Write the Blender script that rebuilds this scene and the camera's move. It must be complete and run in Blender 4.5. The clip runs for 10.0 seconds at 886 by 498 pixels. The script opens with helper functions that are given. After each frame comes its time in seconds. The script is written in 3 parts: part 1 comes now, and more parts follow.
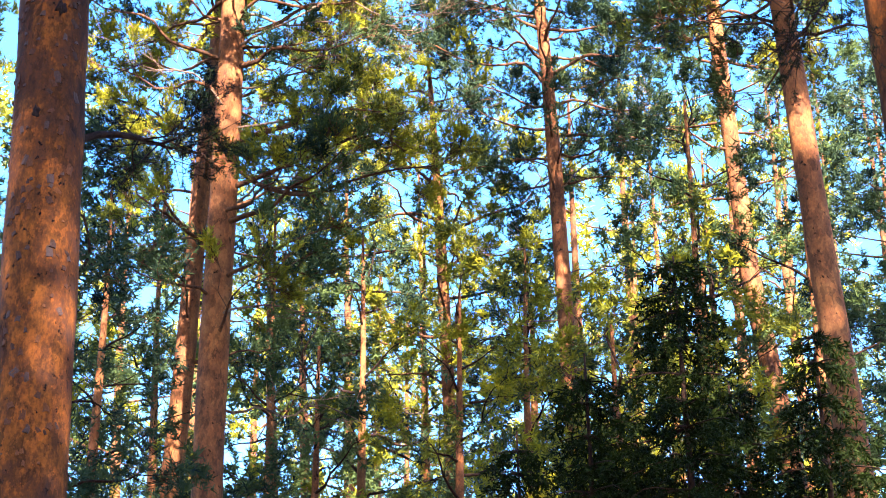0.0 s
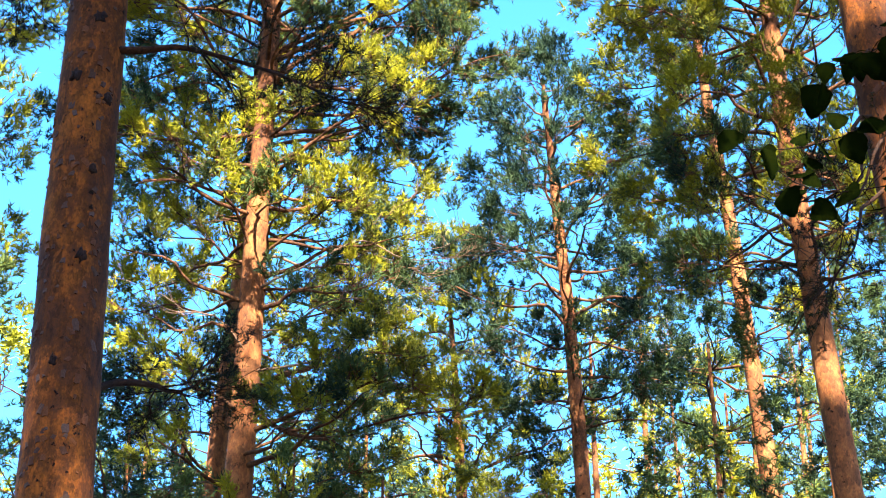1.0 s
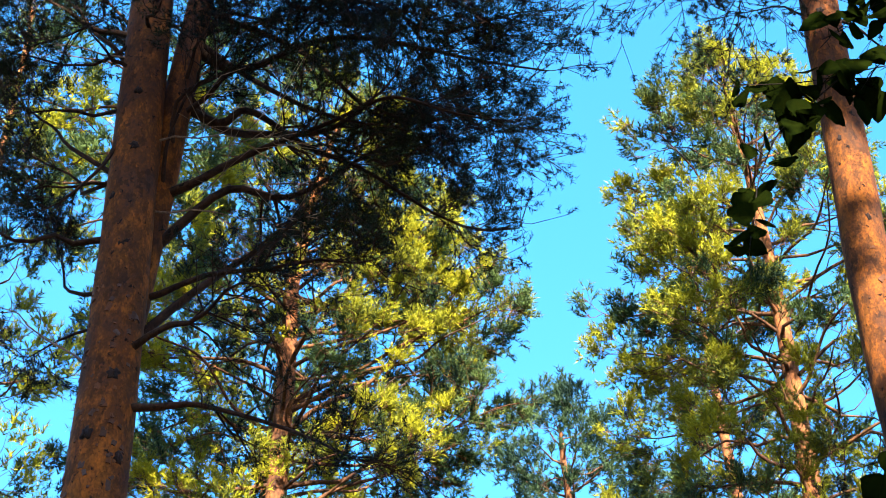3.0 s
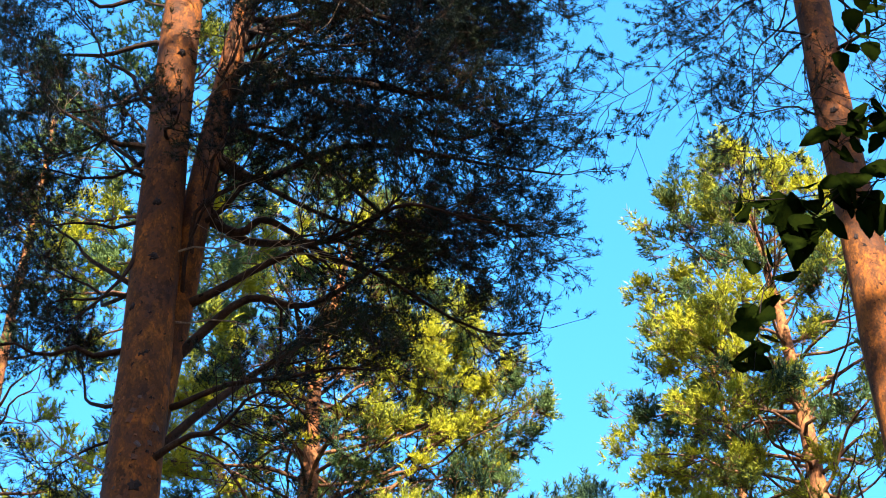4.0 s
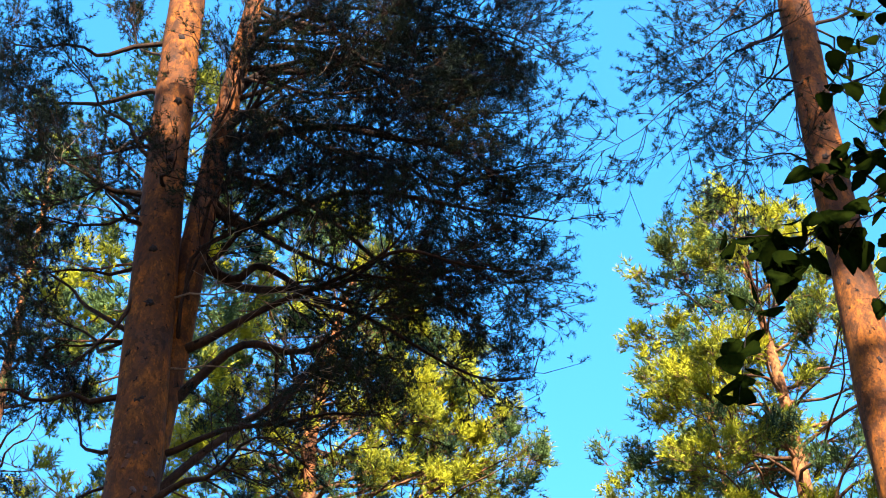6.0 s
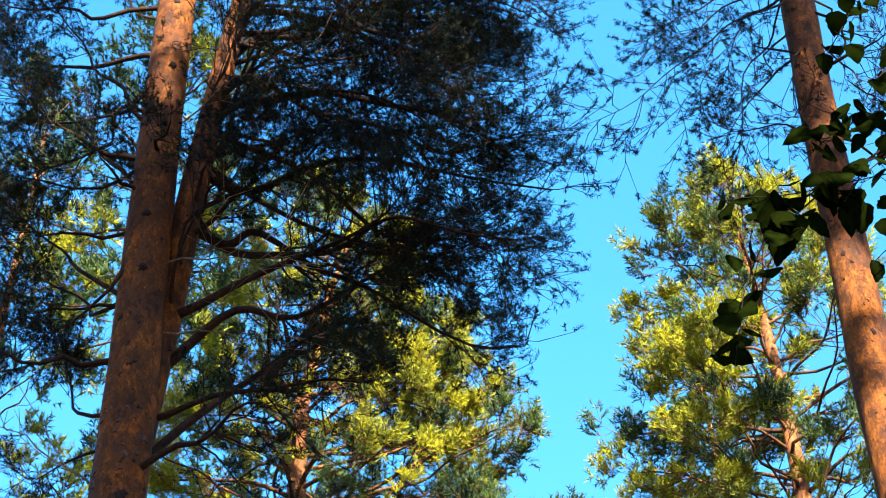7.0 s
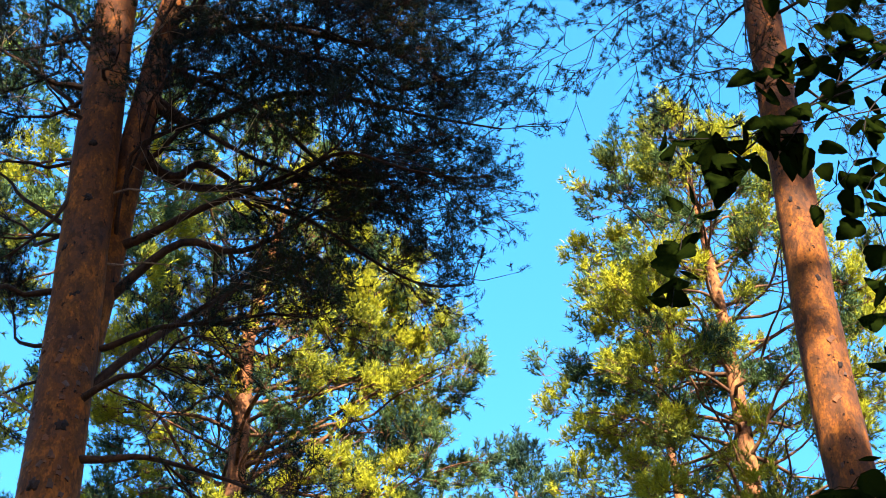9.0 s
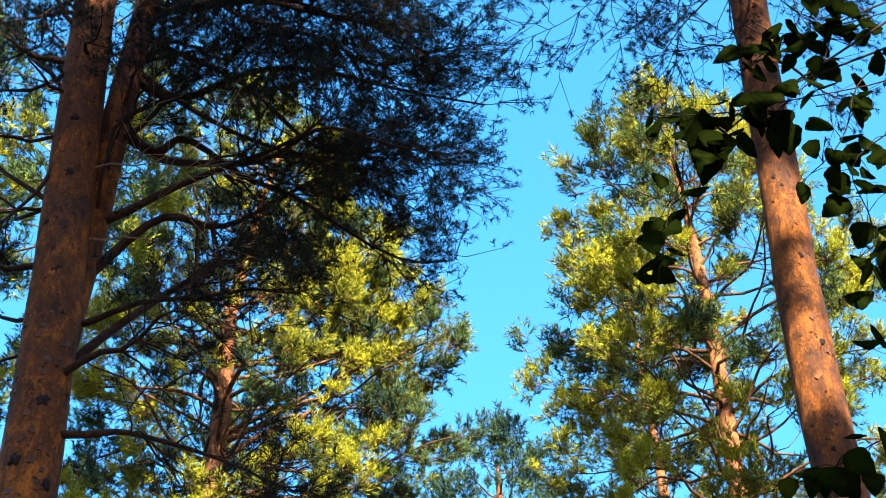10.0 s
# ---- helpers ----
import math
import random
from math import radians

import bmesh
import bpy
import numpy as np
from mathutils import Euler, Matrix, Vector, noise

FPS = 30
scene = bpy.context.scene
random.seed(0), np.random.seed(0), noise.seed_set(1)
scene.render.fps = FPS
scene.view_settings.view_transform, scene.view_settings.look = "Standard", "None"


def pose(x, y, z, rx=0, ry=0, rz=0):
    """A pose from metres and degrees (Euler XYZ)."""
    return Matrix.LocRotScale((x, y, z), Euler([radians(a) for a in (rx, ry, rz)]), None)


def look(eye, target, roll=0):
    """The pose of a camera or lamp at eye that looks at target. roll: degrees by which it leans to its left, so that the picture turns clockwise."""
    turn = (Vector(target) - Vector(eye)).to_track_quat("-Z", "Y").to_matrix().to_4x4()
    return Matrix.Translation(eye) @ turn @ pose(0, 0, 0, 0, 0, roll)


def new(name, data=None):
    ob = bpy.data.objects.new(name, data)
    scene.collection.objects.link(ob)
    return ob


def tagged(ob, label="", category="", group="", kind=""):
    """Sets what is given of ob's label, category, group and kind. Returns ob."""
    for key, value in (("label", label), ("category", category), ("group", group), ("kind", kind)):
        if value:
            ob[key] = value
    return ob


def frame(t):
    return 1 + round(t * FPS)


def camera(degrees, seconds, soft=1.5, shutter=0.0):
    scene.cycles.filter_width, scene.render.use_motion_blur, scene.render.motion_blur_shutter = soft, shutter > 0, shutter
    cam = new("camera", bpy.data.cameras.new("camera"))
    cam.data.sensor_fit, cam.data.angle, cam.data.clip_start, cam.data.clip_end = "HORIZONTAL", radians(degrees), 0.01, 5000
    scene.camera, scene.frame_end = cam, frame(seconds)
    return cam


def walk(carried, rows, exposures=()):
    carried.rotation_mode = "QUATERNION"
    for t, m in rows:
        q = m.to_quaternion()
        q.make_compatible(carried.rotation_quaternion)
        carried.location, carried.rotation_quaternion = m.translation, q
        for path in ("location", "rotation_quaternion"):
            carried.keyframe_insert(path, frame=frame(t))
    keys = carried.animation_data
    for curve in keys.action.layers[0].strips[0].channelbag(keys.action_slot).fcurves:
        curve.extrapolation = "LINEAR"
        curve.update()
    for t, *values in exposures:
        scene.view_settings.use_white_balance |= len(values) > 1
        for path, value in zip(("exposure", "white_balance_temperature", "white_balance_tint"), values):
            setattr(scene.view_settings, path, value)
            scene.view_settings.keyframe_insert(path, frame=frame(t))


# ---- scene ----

# camera: held by hand by someone who looks up into the pines
cam = camera(25.2, 10.0, soft=1.0)
# seconds, place in metres, yaw, pitch and roll in degrees
ROWS = [
    (0.0, 0.015, -0.231, 1.275, 0.04, 26.58, -1.19),
    (0.5, -0.006, -0.152, 1.372, 0.16, 29.49, -1.14),
    (1.0, 0.002, -0.104, 1.443, 0.58, 33.38, -0.68),
    (1.5, -0.028, -0.023, 1.547, 0.31, 35.99, -0.24),
    (2.0, -0.014, 0.016, 1.587, 0.29, 38.68, -0.38),
    (2.5, -0.031, 0.022, 1.645, 0.26, 41.28, -0.86),
    (3.0, -0.029, 0.062, 1.693, 0.93, 43.21, -0.74),
    (3.2, -0.025, 0.036, 1.698, 1.25, 44.00, -0.76),
    (4.5, 0.020, -0.003, 1.678, 1.94, 46.95, -1.20),
    (5.0, 0.016, -0.006, 1.645, 1.88, 47.58, -1.32),
    (6.5, 0.027, -0.029, 1.622, 1.49, 47.45, -1.21),
    (7.0, 0.017, 0.021, 1.626, 1.38, 46.72, -0.94),
    (7.5, 0.056, 0.017, 1.632, 1.05, 46.10, -0.75),
    (8.0, 0.040, 0.039, 1.634, 0.27, 45.67, -0.96),
    (8.5, 0.053, 0.030, 1.643, -0.20, 45.25, -0.95),
    (9.0, 0.045, 0.048, 1.646, -0.59, 44.91, -1.10),
    (9.5, 0.043, 0.056, 1.646, -0.96, 44.54, -1.28),
    (10.0, 0.039, 0.063, 1.661, -1.30, 44.20, -1.39),
]
walk(cam, [(t, pose(x, y, z, 90 + pitch, 0, yaw) @ pose(0, 0, 0, 0, 0, roll)) for t, x, y, z, yaw, pitch, roll in ROWS],
     exposures=[(0.0, 3.82, 5900, 32), (1.0, 3.44, 5950, 20), (2.5, 3.36, 6050, 15), (6.5, 3.35, 6050, 15), (10.0, 3.26, 6050, 15)])

# world, sun, exposure
SUN_UP, SUN_SIDE = 30.0, -12.0        # degrees: height of the sun, and its turn from straight behind
world = bpy.data.worlds.new("sky")
scene.world = world
world.use_nodes = True
wn = world.node_tree.nodes
wl = world.node_tree.links
sky = wn.new("ShaderNodeTexSky")
sky.sky_type = "NISHITA"
sky.sun_disc = False
sky.sun_elevation = radians(SUN_UP)
sky.sun_rotation = radians(180 + SUN_SIDE)
sky.ozone_density = 1.0
deep = wn.new("ShaderNodeHueSaturation")
deep.inputs["Hue"].default_value = 0.490
deep.inputs["Saturation"].default_value = 1.38
wl.new(sky.outputs["Color"], deep.inputs["Color"])
wl.new(deep.outputs["Color"], wn["Background"].inputs["Color"])
wn["Background"].inputs["Strength"].default_value = 0.075
sun_data = bpy.data.lights.new("sun", "SUN")
sun_data.energy = 5.0
sun_data.angle = radians(0.55)
sun_data.color = (1.0, 0.83, 0.56)
sun = new("sun", sun_data)
sun.matrix_world = look((0, 0, 40), (math.sin(radians(SUN_SIDE)) * 40, math.cos(radians(SUN_SIDE)) * 40, 40 - 40 * math.tan(radians(SUN_UP))))


# ---------------------------------------------------------------- materials
def material(name):
    m = bpy.data.materials.new(name)
    m.use_nodes = True
    return m, m.node_tree.nodes, m.node_tree.links, m.node_tree.nodes["Principled BSDF"]


def ramp(nodes, stops):
    r = nodes.new("ShaderNodeValToRGB")
    while len(r.color_ramp.elements) < len(stops):
        r.color_ramp.elements.new(0.5)
    for e, (p, c) in zip(r.color_ramp.elements, stops):
        e.position, e.color = p, (*c, 1)
    return r


def noise_tex(nodes, links, scale, detail=4.0, vector=None, rough=0.55):
    n = nodes.new("ShaderNodeTexNoise")
    n.inputs["Scale"].default_value = scale
    n.inputs["Detail"].default_value = detail
    n.inputs["Roughness"].default_value = rough
    if vector is not None:
        links.new(vector, n.inputs["Vector"])
    return n


def mixed(nodes, links, a, b, factor, blend="MIX"):
    m = nodes.new("ShaderNodeMix")
    m.data_type, m.blend_type = "RGBA", blend
    for socket, value in ((m.inputs["A"], a), (m.inputs["B"], b), (m.inputs["Factor"], factor)):
        if isinstance(value, tuple):
            socket.default_value = (*value, 1)
        elif isinstance(value, (int, float)):
            socket.default_value = value if socket.type == "VALUE" else (value, value, value, 1)
        else:
            links.new(value, socket)
    return m.outputs["Result"]


def stretched(nodes, links, sx, sy, sz):
    c = nodes.new("ShaderNodeTexCoord")
    mp = nodes.new("ShaderNodeMapping")
    mp.inputs["Scale"].default_value = (sx, sy, sz)
    links.new(c.outputs["Object"], mp.inputs["Vector"])
    return mp.outputs["Vector"]


def bark_material(name, light, mid, dark, flake=26.0):
    """Thin papery pine bark: flakes, dark scars and paler bare patches."""
    m, n, l, p = material(name)
    v = stretched(n, l, 1, 1, 0.55)
    large = noise_tex(n, l, 1.7, 3.0, v)
    patch = noise_tex(n, l, 9.0, 5.0, v, 0.65)
    fine = noise_tex(n, l, 60.0, 5.0, v, 0.7)
    tone = ramp(n, [(0.38, dark), (0.5, mid), (0.62, light)])
    l.new(mixed(n, l, mixed(n, l, large.outputs["Fac"], patch.outputs["Fac"], 0.55), fine.outputs["Fac"], 0.25), tone.inputs["Fac"])
    cells = n.new("ShaderNodeTexVoronoi")
    cells.inputs["Scale"].default_value = flake
    l.new(mixed(n, l, v, patch.outputs["Color"], 0.2), cells.inputs["Vector"])
    shade = ramp(n, [(0.0, (0.52, 0.56, 0.66)), (0.5, (1, 1, 1)), (1.0, (1.42, 1.28, 1.1))])
    l.new(cells.outputs["Color"], shade.inputs["Fac"])
    scar = noise_tex(n, l, 16.0, 4.0, stretched(n, l, 1, 1, 0.8), 0.7)
    spots = ramp(n, [(0.63, (0, 0, 0)), (0.67, (1, 1, 1))])
    l.new(scar.outputs["Fac"], spots.inputs["Fac"])
    flaked = mixed(n, l, tone.outputs["Color"], shade.outputs["Color"], 1.0, "MULTIPLY")
    l.new(mixed(n, l, flaked, tuple(c * 0.3 for c in dark), spots.outputs["Color"]), p.inputs["Base Color"])
    p.inputs["Roughness"].default_value = 0.85
    p.inputs["Specular IOR Level"].default_value = 0.08
    bump = n.new("ShaderNodeBump")
    bump.inputs["Strength"].default_value = 0.9
    bump.inputs["Distance"].default_value = 0.024
    l.new(mixed(n, l, mixed(n, l, cells.outputs["Color"], patch.outputs["Color"], 0.5), spots.outputs["Color"], 0.3), bump.inputs["Height"])
    l.new(bump.outputs["Normal"], p.inputs["Normal"])
    return m


def needle_material(name, young, dim_tone, through_light=0.3, gloss=0.03):
    m, n, l, p = material(name)
    co = n.new("ShaderNodeTexCoord")
    clump = noise_tex(n, l, 1.6, 3.0, co.outputs["Object"])
    geo = n.new("ShaderNodeNewGeometry")
    each = mixed(n, l, clump.outputs["Fac"], geo.outputs["Random Per Island"], 0.14)
    # young is the lit tone; clump noise paints the dim one as shaded gaps
    tone = ramp(n, [(0.36, dim_tone), (0.55, young), (0.80, (young[0] * 1.35, young[1] * 1.12, young[2]))])
    l.new(each, tone.inputs["Fac"])
    l.new(tone.outputs["Color"], p.inputs["Base Color"])
    p.inputs["Roughness"].default_value = 0.6
    p.inputs["Specular IOR Level"].default_value = gloss
    t = n.new("ShaderNodeBsdfTranslucent")
    l.new(tone.outputs["Color"], t.inputs["Color"])
    mix = n.new("ShaderNodeMixShader")
    mix.inputs["Fac"].default_value = through_light
    l.new(p.outputs["BSDF"], mix.inputs[1])
    l.new(t.outputs["BSDF"], mix.inputs[2])
    l.new(mix.outputs["Shader"], n["Material Output"].inputs["Surface"])
    return m


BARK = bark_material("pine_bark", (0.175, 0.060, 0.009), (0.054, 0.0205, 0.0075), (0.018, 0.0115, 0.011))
# paler copy of the bark with sunlight on the trunks painted in
BARK_SUNLIT = bark_material("sunlit_pine_bark", (0.215, 0.100, 0.036), (0.125, 0.052, 0.021), (0.042, 0.021, 0.014))
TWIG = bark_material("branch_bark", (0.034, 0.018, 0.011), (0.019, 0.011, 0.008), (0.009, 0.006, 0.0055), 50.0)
# orange copy of the branch bark with sunlight on the limbs painted in
LIMB = bark_material("sunlit_orange_limb_bark", (0.145, 0.072, 0.031), (0.060, 0.030, 0.016), (0.022, 0.013, 0.010), 40.0)
DEAD = bark_material("dead_wood", (0.20, 0.15, 0.10), (0.12, 0.082, 0.055), (0.05, 0.033, 0.025), 40.0)
SCAR = bark_material("branch_scar", (0.020, 0.012, 0.011), (0.012, 0.008, 0.008), (0.006, 0.005, 0.005), 50.0)
# one needle colour in copies: lit, half shaded, bluish shade and deep shade painted in
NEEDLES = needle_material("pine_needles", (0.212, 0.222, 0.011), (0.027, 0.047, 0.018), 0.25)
HALF_SHADE_NEEDLES = needle_material("half_shaded_pine_needles", (0.058, 0.096, 0.030), (0.010, 0.023, 0.018), 0.22)
BLUE_SHADE_NEEDLES = needle_material("blue_shaded_pine_needles", (0.032, 0.058, 0.026), (0.007, 0.018, 0.017), 0.18)
SHADE_NEEDLES = needle_material("shaded_pine_needles", (0.010, 0.0145, 0.007), (0.003, 0.0065, 0.009), 0.15)
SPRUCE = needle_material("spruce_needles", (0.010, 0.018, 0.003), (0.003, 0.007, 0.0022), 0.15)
# nearly black: the shade on the hanging leaves is put into their colour
LEAF = needle_material("shaded_birch_leaf", (0.0042, 0.0072, 0.0010), (0.0014, 0.003, 0.0007), 0.3, 0.0)


def litter_material():
    m, n, l, p = material("forest_litter")
    co = n.new("ShaderNodeTexCoord")
    a = noise_tex(n, l, 0.6, 5.0, co.outputs["Object"])
    b = noise_tex(n, l, 30.0, 6.0, co.outputs["Object"], 0.8)
    tone = ramp(n, [(0.35, (0.018, 0.032, 0.008)), (0.48, (0.045, 0.029, 0.015)), (0.58, (0.075, 0.045, 0.023)), (0.7, (0.12, 0.08, 0.043))])
    l.new(mixed(n, l, a.outputs["Fac"], b.outputs["Fac"], 0.5), tone.inputs["Fac"])
    l.new(tone.outputs["Color"], p.inputs["Base Color"])
    p.inputs["Roughness"].default_value = 0.95
    bump = n.new("ShaderNodeBump")
    bump.inputs["Distance"].default_value = 0.05
    l.new(b.outputs["Fac"], bump.inputs["Height"])
    l.new(bump.outputs["Normal"], p.inputs["Normal"])
    return m


LITTER = litter_material()


def flake_material():
    """Loose scales of bark, each with a tone of its own from lilac grey to orange."""
    m, n, l, p = material("bark_scale")
    info = n.new("ShaderNodeObjectInfo")
    tone = ramp(n, [(0.0, (0.046, 0.033, 0.032)), (0.4, (0.030, 0.016, 0.012)), (0.75, (0.052, 0.021, 0.010)), (1.0, (0.085, 0.032, 0.010))])
    l.new(info.outputs["Random"], tone.inputs["Fac"])
    co = n.new("ShaderNodeTexCoord")
    grain = noise_tex(n, l, 3.0, 5.0, co.outputs["Object"], 0.7)
    spread = ramp(n, [(0.3, (0.55, 0.55, 0.6)), (0.7, (1.35, 1.3, 1.2))])
    l.new(grain.outputs["Fac"], spread.inputs["Fac"])
    l.new(mixed(n, l, tone.outputs["Color"], spread.outputs["Color"], 1.0, "MULTIPLY"), p.inputs["Base Color"])
    p.inputs["Roughness"].default_value = 0.8
    p.inputs["Specular IOR Level"].default_value = 0.15
    return m


FLAKE = flake_material()


# ---------------------------------------------------------------- mesh helpers
class Pile:
    """Collects tubes and triangles for one mesh."""

    def __init__(self):
        self.verts, self.faces, self.count = [], [], 0

    def tube(self, path, radii, sides):
        path = np.asarray(path, float)
        n = len(path)
        t = np.gradient(path, axis=0)
        t /= np.linalg.norm(t, axis=1)[:, None] + 1e-9
        ref = np.array([0.31, 0.95, 0.05]) if abs(t[0][2]) > 0.8 else np.array([0.02, 0.03, 1.0])
        u = np.cross(t, ref)
        u /= np.linalg.norm(u, axis=1)[:, None] + 1e-9
        w = np.cross(t, u)
        a = np.arange(sides) * 2 * np.pi / sides
        ring = np.cos(a)[None, :, None] * u[:, None, :] + np.sin(a)[None, :, None] * w[:, None, :]
        r = np.asarray(radii, float)
        r = r[:, None, None] if r.ndim == 1 else r[:, :, None]
        self.verts.append((path[:, None, :] + ring * r).reshape(-1, 3))
        i = np.arange(n - 1)[:, None] * sides + np.arange(sides)[None, :]
        j = np.arange(n - 1)[:, None] * sides + (np.arange(sides)[None, :] + 1) % sides
        self.faces.append(np.stack([i, j, j + sides, i + sides], -1).reshape(-1, 4) + self.count)
        self.count += n * sides

    def prisms(self, a, b, ra, rb):
        """Many short three-sided twigs from a to b at once."""
        a, b = np.asarray(a, float), np.asarray(b, float)
        k = len(a)
        t = b - a
        t /= np.linalg.norm(t, axis=1)[:, None] + 1e-9
        u = np.cross(t, np.array([0.31, 0.22, 0.92]))
        u /= np.linalg.norm(u, axis=1)[:, None] + 1e-9
        w = np.cross(t, u)
        rows = []
        for p, r in ((a, ra), (b, rb)):
            for q in (0.0, 2.094, 4.189):
                rows.append(p + (math.cos(q) * u + math.sin(q) * w) * r)
        self.verts.append(np.stack(rows, 1).reshape(-1, 3))
        o = (np.arange(k) * 6)[:, None, None] + self.count
        quads = np.array([[0, 1, 4, 3], [1, 2, 5, 4], [2, 0, 3, 5]])[None]
        self.faces.append((o + quads).reshape(-1, 4))
        self.count += 6 * k

    def tris(self, v):
        self.verts.append(v.reshape(-1, 3))
        k = len(v)
        self.faces.append(np.arange(3 * k).reshape(k, 3) + self.count)
        self.count += 3 * k

    def mesh(self, name, mat, smooth=True):
        me = bpy.data.meshes.new(name)
        v = np.concatenate(self.verts).astype(np.float32)
        sizes = np.concatenate([np.full(len(q), q.shape[1]) for q in self.faces])
        loops = np.concatenate([q.ravel() for q in self.faces])
        me.vertices.add(len(v))
        me.vertices.foreach_set("co", v.ravel())
        me.loops.add(len(loops))
        me.loops.foreach_set("vertex_index", loops.astype(np.int32))
        me.polygons.add(len(sizes))
        starts = np.concatenate([[0], np.cumsum(sizes)[:-1]])
        me.polygons.foreach_set("loop_start", starts.astype(np.int32))
        me.polygons.foreach_set("use_smooth", np.full(len(sizes), smooth))
        me.update(calc_edges=True)
        me.materials.append(mat)
        return me


def part(name, pile, mat, parent, label="", smooth=True):
    ob = new(name, pile.mesh(name, mat, smooth))
    ob.parent = parent
    return tagged(ob, label)


def unit(v):
    return v / (np.linalg.norm(v) + 1e-9)


def wiggly(rng, a, b, arch, n, wobble):
    """A path from a to b that bows up by arch and wanders."""
    a, b = np.asarray(a, float), np.asarray(b, float)
    s = np.linspace(0, 1, n)[:, None]
    size = np.linalg.norm(b - a)
    p = a + (b - a) * s + np.array([0, 0, 1.0]) * (4 * s * (1 - s)) * arch
    drift = sum(np.sin(k * np.pi * s) * rng.normal(0, 1, 3)[None, :] / k ** 0.8 for k in (1, 2, 3, 5))
    return p + drift * wobble * size * np.array([1, 1, 0.8])


def shoots_mesh(pile, rng, spots, ways, per, length, width, shoot, splay=(32, 95)):
    """Needles round every shoot: one slim blade each."""
    k = len(spots)
    if not k:
        return
    p = np.repeat(np.asarray(spots), per, axis=0)
    d = np.repeat(np.asarray(ways), per, axis=0)
    m = len(p)
    r = rng.normal(0, 1, (m, 3))
    r -= (r * d).sum(1)[:, None] * d
    r /= np.linalg.norm(r, axis=1)[:, None] + 1e-9
    angle = np.radians(rng.uniform(*splay, m))[:, None]
    way = d * np.cos(angle) + r * np.sin(angle)
    base = p + d * (rng.uniform(0, 1, m) * shoot)[:, None]
    side = np.cross(way, rng.normal(0, 1, (m, 3)))
    side /= np.linalg.norm(side, axis=1)[:, None] + 1e-9
    size = (length * rng.uniform(0.7, 1.15, m))[:, None]
    half = side * width / 2
    pile.tris(np.stack([base - half, base + half, base + way * size], 1))


UP = np.array([0, 0, 1.0])


def grow(rng, wood, root, tip, radius, arch, leafy=1.0, twig=0.26, sides=6, dense=1.0, fine=True, bare=0.35, lift=0.5, tufts=3, clump=0.0):
    """One limb with side branches and twigs. Returns where the leafy shoots sit and which way they point."""
    root, tip = np.asarray(root, float), np.asarray(tip, float)
    size = np.linalg.norm(tip - root)
    n = max(8, int(size / 0.13))
    path = wiggly(rng, root, tip, arch, n, 0.05)
    taper = radius * (1 - 0.84 * np.linspace(0, 1, n) ** 0.8)
    wood.tube(path, taper, sides)
    spots, ways = [], []
    count = int(dense * (1 - 0.45 * clump) * size / 0.12) + 3
    for i in range(count):
        s = bare + (1 - bare) * rng.random() ** 0.8 if i else 1.0
        at = s * (n - 1)
        j = min(int(at), n - 2)
        p = path[j] + (path[j + 1] - path[j]) * (at - j)
        t = unit(path[j + 1] - path[j])
        turn = rng.choice([-1, 1]) * radians(rng.uniform(20, 75)) if i else 0.0
        c, q = math.cos(turn), math.sin(turn)
        d = unit(np.array([c * t[0] - q * t[1], q * t[0] + c * t[1], t[2] * 0.5 + rng.normal(0.1, 0.3)]))
        reach = min(0.95, 0.2 + 0.45 * size * (1.12 - s) * rng.uniform(0.45, 1.1)) * (1 if i else 0.6)
        end = p + d * reach + UP * rng.uniform(-0.1, 0.15) * reach
        m = max(4, int(reach / 0.13))
        side = wiggly(rng, p, end, -0.06 * reach, m, 0.07)
        wood.tube(side, np.linspace(max(0.004, taper[j] * 0.45), 0.0025, m), 3)
        k = int(dense * (1 + 0.7 * clump) * reach / 0.065) + 2
        u = 0.3 + 0.35 * clump + (0.7 - 0.35 * clump) * rng.random(k)
        u[0] = 1.0
        at2 = u * (m - 1)
        j2 = np.minimum(at2.astype(int), m - 2)
        step = side[j2 + 1] - side[j2]
        p2 = side[j2] + step * (at2 - j2)[:, None]
        t2 = step / (np.linalg.norm(step, axis=1)[:, None] + 1e-9)
        d2 = t2 + rng.normal(0, 0.55, (k, 3)) + UP * 0.2
        d2 /= np.linalg.norm(d2, axis=1)[:, None]
        e2 = p2 + d2 * (twig * rng.uniform(0.35, 1.0, k))[:, None]
        if fine:
            wood.prisms(p2, e2, 0.003, 0.002)
        alive = rng.random(k) < leafy
        ends, along = e2[alive], d2[alive]
        for w in range(tufts):
            back = rng.uniform(0.0, 0.16, len(ends)) if w else np.zeros(len(ends))
            spots.append(ends - along * (back * twig)[:, None] * 1.6)
            way = along * 0.8 + rng.normal(0, 0.65 if w else 0.25, (len(ends), 3)) + UP * lift
            ways.append(way / np.linalg.norm(way, axis=1)[:, None])
    return np.concatenate(spots), np.concatenate(ways)


class Stem:
    """A trunk's middle line: heights with x, y and thickness."""

    def __init__(self, knots):
        k = np.array(knots, float)
        self.z, self.x, self.y, self.d = k[:, 0], k[:, 1], k[:, 2], k[:, 3]

    def at(self, z):
        return np.array([np.interp(z, self.z, self.x), np.interp(z, self.z, self.y), z])

    def thick(self, z):
        return np.interp(z, self.z, self.d)


